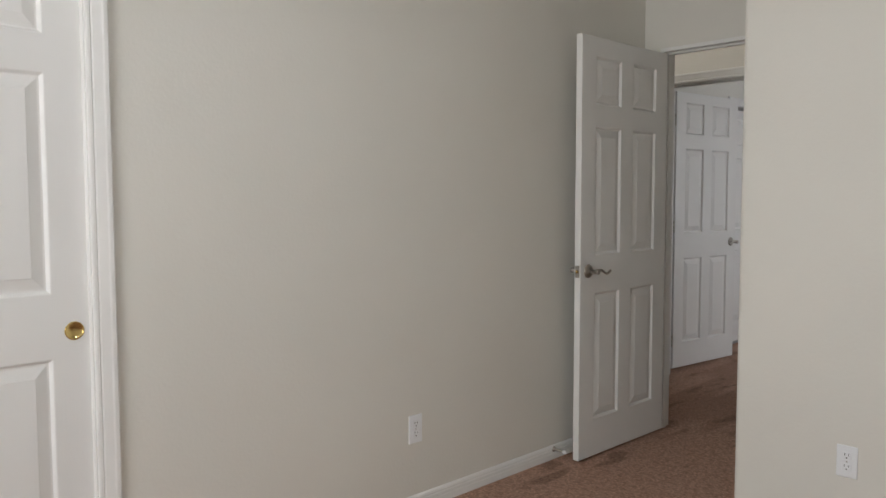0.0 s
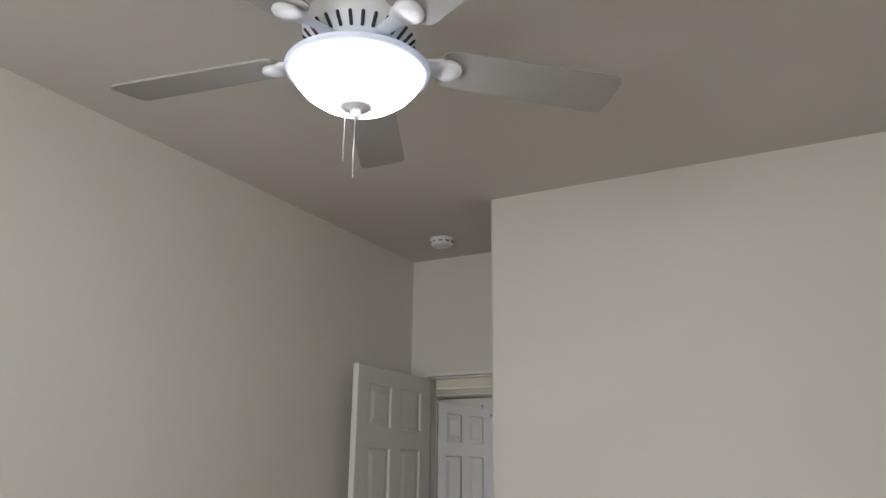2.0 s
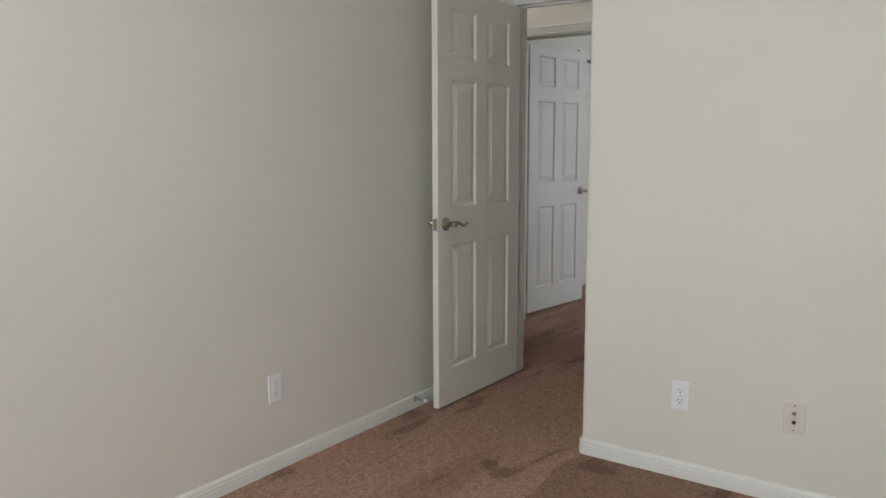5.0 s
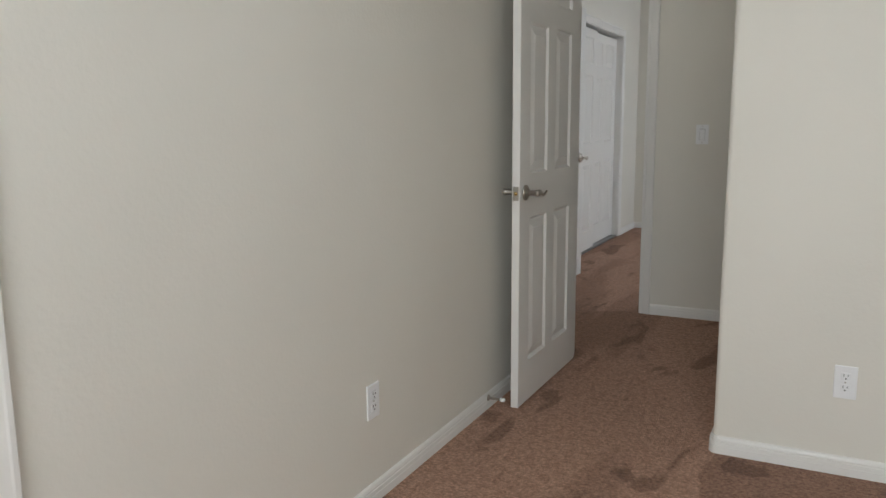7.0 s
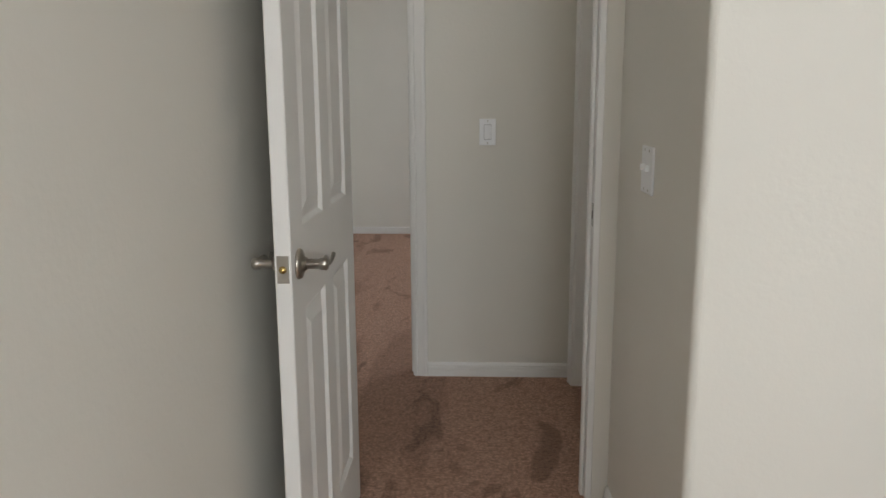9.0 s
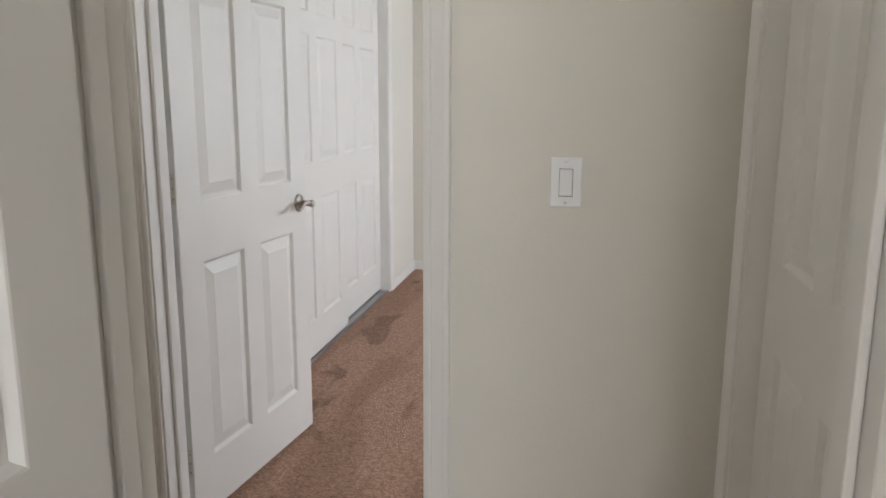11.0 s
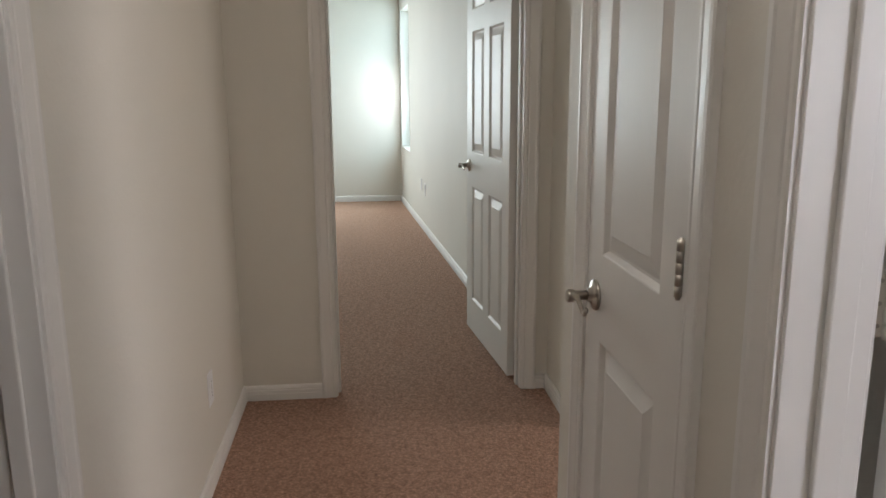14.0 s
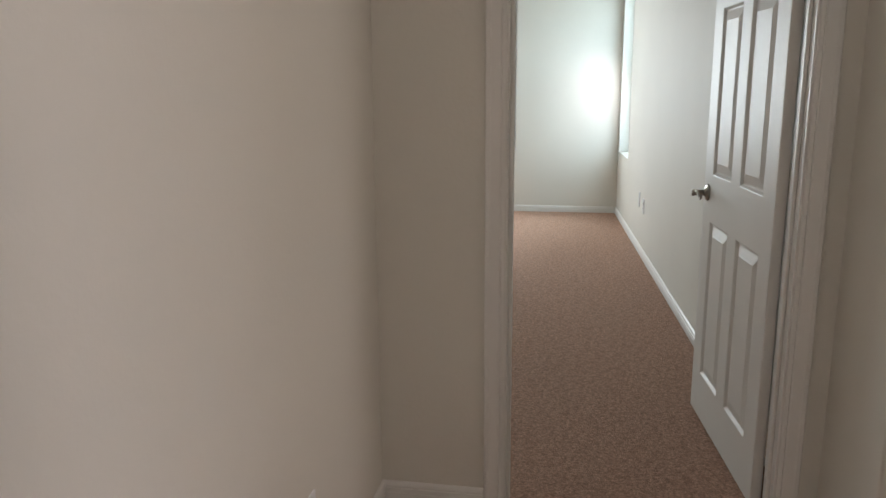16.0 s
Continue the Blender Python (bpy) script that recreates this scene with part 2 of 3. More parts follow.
wall("wall_west", "y", -5.72, 0.0, -0.115, 0.0, [(-4.79, -2.955, 0, HEAD)])
wall("wall_closet_back", "y", -5.0, -2.7, -0.83, -0.73)
wall("wall_closet_side", "x", -0.73, -0.115, -2.87, -2.77)
wall("wall_closet_end", "x", -0.73, -0.115, -4.98, -4.88)
wall("wall_south", "x", -0.115, 3.72, -5.72, -5.6, [(0.6, 2.4, 0.85, 2.25)])
wall("wall_east", "y", -5.6, P, 3.6, 3.72)
wall("wall_entry", "x", -0.115, PX, 0.0, 0.115, [(0.112, 0.872, 0, HEAD)])
wall("wall_hall_south", "x", -3.047, -0.115, 0.0, 0.115, [(-1.005, -0.24, 0, HEAD)])
wall("wall_bath_back", "x", -1.6, -0.115, -1.6, -1.5)
wall("wall_bath_side", "y", -1.5, 0.0, -1.6, -1.5)
wall("wall_hall_east", "y", 0.115, 1.40, 0.955, 1.07, [(0.27, 1.025, 0, HEAD)])
wall("wall_hall_north", "x", -1.495, 1.07, H, B_IN, [(-1.288, -0.780, 0, HEAD), (-0.515, 0.228, 0, HEAD)])
wall("wall_linen_back", "x", -1.38, -0.75, 1.75, 1.85)
wall("wall_linen_side", "y", B_IN, 4.1, -1.495, -1.38)
wall("wall_room_west", "y", B_IN, 5.22, -0.835, -0.72, [(2.56, 4.36, 0, HEAD)])
wall("wall_closet_rear", "y", 2.4, 4.7, -1.27, -1.2)
wall("wall_room_north", "x", -1.27, 3.42, 5.1, 5.22)
wall("wall_room_east", "y", 1.40, 5.1, 3.3, 3.42, [(3.4, 4.8, 0.85, 2.25)])
wall("wall_room_south", "x", 1.07, 3.42, 1.29, 1.40)
wall("wall_nook_west", "y", 1.58, 4.2, -2.617, -2.502)
wall("wall_nook_north", "x", -2.617, -1.38, 4.1, 4.2, [(-2.4, -1.5, 0.9, 2.3)])
wall("wall_hall_west", "y", 0.115, 1.58, -3.047, -2.932, [(0.52, 1.343, 0, HEAD)])
wall("wall_far_west", "y", -3.5, 1.40, -9.05, -8.93, [(-1.6, 0.035, 0.65, 2.2)])
wall("wall_far_south", "x", -9.05, -3.047, -3.62, -3.5)
wall("wall_far_east", "y", -3.5, 0.115, -3.047, -2.932)


def corner_wall(name, pts, label):
    """A wall block from a plan outline, with its free corner rounded."""
    bm = bmesh.new()
    lo = [bm.verts.new((x, y, 0)) for x, y in pts]
    hi = [bm.verts.new((x, y, CEILING)) for x, y in pts]
    bm.faces.new(lo[::-1])
    bm.faces.new(hi)
    for i in range(len(pts)):
        j = (i + 1) % len(pts)
        bm.faces.new((lo[i], lo[j], hi[j], hi[i]))
    return structure(name, bm, PAINT, label, "wall")


def arc(cx, cy, r, a0, a1, n=6):
    return [(cx + r * math.cos(radians(a0 + (a1 - a0) * i / n)), cy + r * math.sin(radians(a0 + (a1 - a0) * i / n))) for i in range(n + 1)]


R = 0.019
corner_wall("wall_alcove", [(3.6, P), (3.6, P + 0.115)] + [(PX + 0.115, P + 0.115), (PX + 0.115, 0.115), (PX, 0.115)] + arc(PX + R, P + R, R, 180, 270), "bright off-white drywall with a bullnose corner")
corner_wall("wall_nook", [(-2.932, 1.465)] + arc(-2.502 - R, 1.465 + R, R, 270, 360) + [(-2.502, 1.58), (-2.932, 1.58)], "shaded off-white drywall stub with a bullnose corner")
# the far bedroom's north wall runs a little out of square
SKEW = math.atan2(1.45 - 1.11, 8.93 - 3.05)
far_wall = wall("wall_far_north", "x", 0.0, 6.1, 0.0, 0.18, [(4.98, 5.80, 0.66, 2.2)])
far_wall.matrix_basis = Matrix.Translation((-3.05, 1.45, 0)) @ Matrix.Rotation(math.pi + SKEW, 4, "Z") @ Matrix.Diagonal((1, -1, 1, 1))


# ---- trim ----
def baseboard(p0, p1, side, label="white moulded baseboard with two grooves"):
    """From p0 to p1 on the plan; side: +1 when the room is to the left of that way."""
    p0, p1 = Vector((*p0, 0)), Vector((*p1, 0))
    d = (p1 - p0).normalized()
    n = Vector((-d.y, d.x, 0)) * side
    prof = [(0, 0), (0.014, 0), (0.014, 0.036), (0.0125, 0.038), (0.0125, 0.041), (0.014, 0.043), (0.0135, 0.056), (0.0105, 0.059), (0.0105, 0.063), (0.0125, 0.066), (0.0095, 0.077), (0.004, 0.083), (0, 0.083)]
    bm = bmesh.new()
    ends = []
    for p in (p0, p1):
        ends.append([bm.verts.new(p + n * a + Vector((0, 0, z * 0.8))) for a, z in prof])
    k = len(prof)
    for i in range(k):
        bm.faces.new((ends[0][i], ends[0][(i + 1) % k], ends[1][(i + 1) % k], ends[1][i]))
    bm.faces.new(ends[0][::-1])
    bm.faces.new(ends[1])
    return structure("baseboard", bm, TRIM, label, "baseboard")


baseboard((0, -2.893), (0, 0), -1)
baseboard((0, -5.6), (0, -4.85), -1)
baseboard((0, -5.6), (3.6, -5.6), 1)
baseboard((3.6, -5.6), (3.6, P), 1)
baseboard((PX + R, P), (3.6, P), -1)
baseboard((PX, P + R), (PX, -0.018), 1)
bm = bmesh.new()
for r0, r1, z0, z1 in ((0.0, 0.014, 0.0, 0.038), (0.0, 0.0115, 0.038, 0.042), (0.0, 0.0135, 0.042, 0.058), (0.0, 0.0105, 0.058, 0.064), (0.0, 0.0125, 0.064, 0.076), (0.0, 0.006, 0.076, 0.083)):
    pts = arc(PX + R, P + R, R + r1, 180, 270) + arc(PX + R, P + R, R - 0.002, 270, 180)
    lo = [bm.verts.new((x, y, z0 * 0.8)) for x, y in pts]
    hi = [bm.verts.new((x, y, z1 * 0.8)) for x, y in pts]
    bm.faces.new(lo)
    bm.faces.new(hi)
    for i in range(len(pts)):
        j = (i + 1) % len(pts)
        bm.faces.new((lo[i], lo[j], hi[j], hi[i]))
structure("baseboard", bm, TRIM, "rounded white baseboard corner block", "baseboard")
baseboard((0.294, H), (0.955, H), -1)
baseboard((-2.932, 0.115), (-1.07, 0.115), 1)
baseboard((-2.932, 0.115), (-2.932, 0.458), -1)
baseboard((-2.932, 1.465), (-2.502, 1.465), -1)
baseboard((-2.502, 1.465), (-2.502, 4.1), -1)
baseboard((-2.932, 1.407), (-2.932, 1.465), -1)
baseboard((-1.495, H), (-1.352, H), -1)
baseboard((-1.495, 1.145), (-1.495, 4.1), 1)
baseboard((-0.72, 4.425), (-0.72, 5.1), -1)
baseboard((-0.72, 5.1), (3.3, 5.1), -1)
baseboard((-0.72, 1.4), (-0.72, 2.495), -1)
baseboard((3.3, 1.4), (3.3, 5.1), 1)
baseboard((-8.93, -3.5), (-8.93, 1.11), -1)
baseboard((-8.93, 1.11), (-3.05, 1.45), -1)
baseboard((-8.93, -3.5), (-3.05, -3.5), 1)


def profile_bar(bm, length, w, m):
    """A moulded casing strip: w wide along x, length along z, its moulded face towards -y."""
    prof = [(0, 0), (0, -0.009), (0.005, -0.011), (0.012, -0.0115), (0.015, -0.009), (0.019, -0.0115), (w - 0.018, -0.0155), (w - 0.013, -0.0175), (w - 0.003, -0.0175), (w, -0.0145), (w, 0)]
    ends = [[bm.verts.new(m @ Vector((x, y, z))) for x, y in prof] for z in (0, length)]
    k = len(prof)
    for i in range(k):
        bm.faces.new((ends[0][i], ends[0][(i + 1) % k], ends[1][(i + 1) % k], ends[1][i]))
    bm.faces.new(ends[0][::-1])
    bm.faces.new(ends[1])


CW = 0.062


def door_frame(name, along, a0, a1, b0, b1, faces, stop=None, label="white enamelled door frame with moulded casing"):
    """Jambs, stops and casings of an opening a0 to a1 in a wall b0 to b1 thick. faces: which wall faces carry casing ('lo', 'hi').
    Local x runs along the wall, local y through it."""
    m = Matrix() if along == "x" else Matrix(((0, 1, 0, 0), (1, 0, 0, 0), (0, 0, 1, 0), (0, 0, 0, 1)))
    f = thing(name, label, "door frame", kind="structure")

    def put(pname, bm):
        bm.transform(m)
        return part(pname, bm, TRIM, f)
    t, g = 0.004, 0.002
    for s0, s1 in ((a0 - 0.016, a0 + t), (a1 - t, a1 + 0.016)):
        put("jamb", soft_box(s0, s1, b0 - g, b1 + g, 0, HEAD - t, 0.0015, 1))
    put("jamb", soft_box(a0 - 0.016, a1 + 0.016, b0 - g, b1 + g, HEAD - t, HEAD + 0.016, 0.0015, 1))
    if stop is not None:
        s0, s1 = stop, stop + 0.034
        put("stop", soft_box(a0 + t, a0 + t + 0.011, s0, s1, 0, HEAD - t, 0.003))
        put("stop", soft_box(a1 - t - 0.011, a1 - t, s0, s1, 0, HEAD - t, 0.003))
        put("stop", soft_box(a0 + t, a1 - t, s0, s1, HEAD - t - 0.011, HEAD - t, 0.003))
    for face in faces:
        y, s = (b0, 1) if face == "lo" else (b1, -1)
        for mm, ln in ((Matrix.Translation((a0 - 0.002, y, 0)) @ Matrix.Diagonal((-1, s, 1, 1)), HEAD + 0.002),
                       (Matrix.Translation((a1 + 0.002, y, 0)) @ Matrix.Diagonal((1, s, 1, 1)), HEAD + 0.002),
                       (Matrix.Translation((a0 - CW - 0.002, y, HEAD + 0.0025)) @ Matrix(((0, 0, 1, 0), (0, s, 0, 0), (1, 0, 0, 0), (0, 0, 0, 1))), a1 - a0 + 2 * CW + 0.004)):
            bm = bmesh.new()
            profile_bar(bm, ln, CW, mm)
            put("casing", bm)
    return f


door_frame("door_frame_1", "x", 0.112, 0.872, 0.0, 0.115, ("hi",), 0.037)
door_frame("door_frame_2", "x", -0.515, 0.228, H, B_IN, ("lo", "hi"), H + 0.045)
door_frame("door_frame_3", "x", -1.288, -0.780, H, B_IN, ("lo",), H + 0.038)
door_frame("door_frame_4", "y", 0.52, 1.343, -3.047, -2.932, ("lo", "hi"), -3.005)
door_frame("door_frame_5", "x", -1.005, -0.24, 0.0, 0.115, ("lo", "hi"), 0.045)
door_frame("door_frame_6", "y", 0.27, 1.025, 0.955, 1.07, ("lo",), 1.0)
door_frame("closet_frame_1", "y", -4.79, -2.955, -0.115, 0.0, ("hi",))
door_frame("closet_frame_2", "y", 2.56, 4.36, -0.835, -0.72, ("hi",))

# ---- doors ----
ROWS = ((0.182, 0.810), (0.992, 1.612), (1.715, 1.945))


def panel_mesh(w, h):
    """The raised field of a moulded door panel, its face at y = 0 towards -y."""
    bm = bmesh.new()
    rings = []
    for i, y in ((0.0, 0.013), (0.0, 0.0095), (0.030, 0.0012), (0.033, 0.0)):
        rings.append([bm.verts.new(v) for v in ((i, y, i), (w - i, y, i), (w - i, y, h - i), (i, y, h - i))])
    for a, c in zip(rings, rings[1:]):
        for k in range(4):
            bm.faces.new((a[k], a[(k + 1) % 4], c[(k + 1) % 4], c[k]))
    bm.faces.new(rings[-1])
    bm.faces.new(rings[0][::-1])
    return mesh("panel", bm, DOOR)


PANELS = {}


def leaf(parent, w, h=2.035, t=0.035, cols=2, sides=(-1, 1), z0=0.012):
    """A moulded panel door: x from the hinge edge 0 to w, y from -t/2 to t/2. The skin is sunk round each raised panel."""
    stile, mull = (0.112, 0.10) if w > 0.6 else (0.095, 0.0)
    pw = (w - 2 * stile - (cols - 1) * mull) / cols
    cells = [(stile + c * (pw + mull), stile + c * (pw + mull) + pw, a, b) for c in range(cols) for a, b in ROWS]
    xs = sorted({0.0, w, *[c[0] for c in cells], *[c[1] for c in cells]})
    zs = sorted({0.0, h, *[c[2] for c in cells], *[c[3] for c in cells]})
    bm = bmesh.new()

    def quad(*v):
        bm.faces.new([bm.verts.new(p) for p in v])
    e = 0.0025
    for s in (-1, 1):
        y = s * t / 2
        for xa, xb in zip(xs, xs[1:]):
            for za, zb in zip(zs, zs[1:]):
                cell = any(abs(c[0] - xa) < 1e-6 and abs(c[2] - za) < 1e-6 for c in cells)
                if not cell:
                    quad((max(xa, e), y, max(za, e)), (min(xb, w - e), y, max(za, e)), (min(xb, w - e), y, min(zb, h - e)), (max(xa, e), y, min(zb, h - e)))
                    continue
                last = [(xa, y, za), (xb, y, za), (xb, y, zb), (xa, y, zb)]
                for i, d in ((0.003, 0.001), (0.011, 0.0105), (0.017, 0.0105)):
                    yy = y - s * d
                    nxt = [(xa + i, yy, za + i), (xb - i, yy, za + i), (xb - i, yy, zb - i), (xa + i, yy, zb - i)]
                    for k in range(4):
                        quad(last[k], last[(k + 1) % 4], nxt[(k + 1) % 4], nxt[k])
                    last = nxt
                quad(*last)
    q = t / 2 - e
    for a, b in (((e, -t / 2), (0, -q)), ((0, -q), (0, q)), ((0, q), (e, t / 2)), ((w - e, -t / 2), (w, -q)), ((w, -q), (w, q)), ((w, q), (w - e, t / 2))):
        quad((a[0], a[1], 0), (b[0], b[1], 0), (b[0], b[1], h), (a[0], a[1], h))
    for z, zi in ((0, e), (h, h - e)):
        quad((0, -q, z), (w, -q, z), (w, q, z), (0, q, z))
        for s in (-1, 1):
            quad((0, s * q, z), (w, s * q, z), (w, s * t / 2, zi), (0, s * t / 2, zi))
    bmesh.ops.remove_doubles(bm, verts=bm.verts[:], dist=0.00005)
    skin = part("leaf", bm, DOOR, parent, m=Matrix.Translation((0, 0, z0)))
    for x0, x1, a, b in cells:
        key = (round(x1 - x0 - 0.034, 4), round(b - a - 0.034, 4))
        if key not in PANELS:
            PANELS[key] = panel_mesh(*key)
        for s in sides:
            m = Matrix.Translation((x0 + 0.017, -(t / 2 - 0.001), a + 0.017))
            if s > 0:
                m = Matrix.Translation((x1 - 0.017, t / 2 - 0.001, a + 0.017)) @ Matrix.Rotation(math.pi, 4, "Z")
            part("panel", PANELS[key], DOOR, skin, m=m)
    return skin


def lever(parent, x, z, y, s, way, drop=1.0):
    """A satin nickel lever set: s is the door's side (-1 or 1), way the lever's direction along x."""
    m = Matrix.Translation((x, y, z)) @ Matrix.Rotation(-s * math.pi / 2, 4, "X")
    bm = bmesh.new()
    lathe(bm, [(0.033, -0.001), (0.033, 0.004), (0.030, 0.008), (0.022, 0.010), (0.016, 0.013), (0.013, 0.019)], m)
    rose = part("rosette", bm, NICKEL, parent, "round satin nickel rosette", smooth=True)
    bm = bmesh.new()
    lathe(bm, [(0.011, 0.008), (0.0105, 0.045), (0.013, 0.047), (0.014, 0.060), (0.010, 0.064)], m, 20)
    yy = y + s * 0.054
    pts, rad = [], []
    for i in range(15):
        u = i / 14
        pts.append((x + way * (0.004 + 0.108 * u), yy + s * (-0.004 * math.sin(u * math.pi)), z + drop * (0.010 * math.sin(u * 2.1 * math.pi) * (0.4 + u) - 0.004 * u)))
        rad.append(0.0085 - 0.0042 * u + 0.0022 * max(0, u - 0.8) * 5)
    tube(bm, pts, rad, 12, 0.75)
    part("handle", bm, NICKEL, rose, "curved satin nickel lever", smooth=True)


def hinge(parent, x, y, z, leaf_dirs, mat=STEEL, h=0.089):
    """A butt hinge: a knuckle at x, y and its leaves along the given directions."""
    bm = bmesh.new()
    for i in range(5):
        lathe(bm, [(0.0062, z + i * h / 5 + 0.0006), (0.0062, z + (i + 1) * h / 5 - 0.0006)], Matrix.Translation((x, y, 0)), 12)
    lathe(bm, [(0.004, z - 0.004), (0.0045, z + h + 0.003)], Matrix.Translation((x, y, 0)), 10)
    hg = part("hinge", bm, mat, parent, "satin nickel butt hinge", smooth=True)
    for dx, dy in leaf_dirs:
        d = Vector((dx, dy, 0)).normalized()
        n = Vector((-d.y, d.x, 0))
        bm = soft_box(0.004, 0.042, -0.0012, 0.0012, z, z + h, 0.001, 1)
        bm.transform(Matrix(((d.x, n.x, 0, x), (d.y, n.y, 0, y), (0, 0, 1, 0), (0, 0, 0, 1))))
        part("hinge_leaf", bm, mat, hg)
        for k in range(3):
            for e in (0.012, 0.034):
                bm = bmesh.new()
                lathe(bm, [(0.0035, -0.0022), (0.003, 0.0022)], Matrix.Translation((x + d.x * e, y + d.y * e, z + 0.015 + k * 0.0295)) @ n.to_track_quat("Z", "Y").to_matrix().to_4x4(), 8)
                part("screw", bm, NICKEL, hg)
    return hg


def swing_door(name, hx, hy, angle, w, label, category="door", cols=2, lift=0.012, t=0.035, levers=(-1, 1), lz=0.93, knuckle=1, edge=True, hinges=True, leafdirs=((1, 0),), metal=STEEL, proud=0.004):
    """A hinged door: hinge edge at hx, hy, its leaf pointing along angle (degrees on the plan)."""
    d = thing(name, label, category, pose(hx, hy, 0, 0, 0, angle), kind="structure")
    leaf(d, w, h=2.047 - lift, cols=cols, t=t, z0=lift)
    for s in levers:
        lever(d, w - 0.062, lz, s * t / 2, s, -1)
    if edge:
        bm = soft_box(w - 0.001, w + 0.0012, -0.0125, 0.0125, lz - 0.029, lz + 0.029, 0.001, 1)
        plate = part("latch_plate", bm, NICKEL, d, "satin nickel latch plate")
        bm = bmesh.new()
        lathe(bm, [(0.008, 0.0), (0.008, 0.003), (0.006, 0.008)], Matrix.Translation((w + 0.0005, 0, lz)) @ Matrix.Rotation(math.pi / 2, 4, "Y"), 14)
        part("latch_bolt", bm, BRASS, plate, smooth=True)
    if hinges:
        for z in (0.19, 1.028, 1.80):
            hinge(d, -0.005, knuckle * (t / 2 + proud), z, leafdirs, metal)
    return d


# first bedroom's door, folded back near the wall
swing_door("door_1", 0.126, -0.004, -90.3, 0.766, "open white six-panel door with satin nickel levers", knuckle=-1)
# opposite bedroom's door, open into its room
dB = swing_door("door_2", -0.548, B_IN + 0.065, 83.5, 0.785, "open white six-panel door beside the closet doors", knuckle=1, lz=0.94, lift=0.030, leafdirs=((-1, 0.12), (0.0, -1)))
# linen closet, closed
lin = swing_door("door_3", -0.787, H + 0.014, 180, 0.496, "closed narrow white panel door to the linen closet", cols=1, levers=(1,), knuckle=1, edge=False, lz=0.912, leafdirs=(), metal=NICKEL, proud=0.012)
# far bedroom's door
swing_door("door_4", -3.06, 1.322, 180 + 5.6, 0.815, "open white six-panel door against the far bedroom wall", knuckle=-1)
# hall's end door, closed
swing_door("door_5", 1.018, 1.02, -90, 0.745, "closed white six-panel door at the hall's end", levers=(), hinges=False, edge=False)


def slide_door(name, x, y0, w, pull, group, label):
    d = thing(name, label, "closet door", pose(x, y0, 0, 0, 0, 90), group, "structure")
    leaf(d, w, h=2.02, z0=0.018)
    if pull is not None:
        m = Matrix.Translation((pull, -0.0175, 0.902)) @ Matrix.Rotation(math.pi / 2, 4, "X")
        bm = bmesh.new()
        lathe(bm, [(0.0265, -0.003), (0.0270, 0.002), (0.0255, 0.0035), (0.0235, 0.0028), (0.0225, 0.0010), (0.004, 0.0008)], m, 36)
        part("finger_pull", bm, BRASS, d, "round polished brass finger pull", smooth=True)
    return d


slide_door("closet_door_1", -0.035, -3.895, 0.95, 0.895, "first bedroom's closet doors", "white six-panel sliding closet door with a brass pull")
slide_door("closet_door_2", -0.078, -4.79, 0.95, None, "first bedroom's closet doors", "white six-panel sliding closet door behind another")
slide_door("closet_door_3", -0.757, 2.56, 0.93, None, "second bedroom's closet doors", "white six-panel sliding closet door over a floor track")
slide_door("closet_door_4", -0.80, 3.43, 0.93, None, "second bedroom's closet doors", "white six-panel sliding closet door behind another")
bm = bmesh.new()
box(bm, -0.825, -0.728, 2.57, 4.35, 0.0, 0.006)
for x in (-0.826, -0.781, -0.734):
    box(bm, x, x + 0.004, 2.57, 4.35, 0.006, 0.016)
structure("closet_track", bm, TRACK, "grey metal sliding door track on the carpet", "door track")


# ---- windows ----
def window(name, along, a0, a1, z0, z1, b0, b1, base=None):
    """A sash window in an opening; the room lies towards b1."""
    m = base or (Matrix() if along == "x" else Matrix(((0, 1, 0, 0), (1, 0, 0, 0), (0, 0, 1, 0), (0, 0, 0, 1))))
    w = thing(name, "white vinyl window in a plain drywall opening", "window", kind="structure")
    mid, f = (b0 + b1) / 2, 0.045
    zm = (z0 + z1) / 2
    for r in ((a0, a0 + f, z0, z1), (a1 - f, a1, z0, z1), (a0 + f, a1 - f, z0, z0 + f), (a0 + f, a1 - f, z1 - f, z1), (a0 + f, a1 - f, zm - 0.02, zm + 0.02)):
        bm = soft_box(r[0], r[1], mid - 0.03, mid + 0.02, r[2], r[3], 0.002, 1)
        bm.transform(m)
        part("window_frame", bm, PLASTIC, w)
    for za, zb in ((z0 + f, zm - 0.02), (zm + 0.02, z1 - f)):
        bm = bmesh.new()
        box(bm, a0 + f, a1 - f, mid - 0.008, mid - 0.004, za, zb)
        bm.transform(m)
        p = part("pane", bm, GLASS, w)
        p.visible_shadow = False
    return w


window("window_1", "x", 0.6, 2.4, 0.85, 2.25, -5.72, -5.6)
window("window_2", "y", 3.4, 4.8, 0.85, 2.25, 3.42, 3.3)
window("window_3", "y", -1.6, 0.035, 0.65, 2.2, -9.05, -8.93)
window("window_4", "x", 4.98, 5.80, 0.66, 2.2, 0.20, 0.10, far_wall.matrix_basis.copy())
# Unseen window, added with its wall opening to give the nook lamp a place.
window("unseen_window_5", "x", -2.4, -1.5, 0.9, 2.3, 4.2, 4.1)

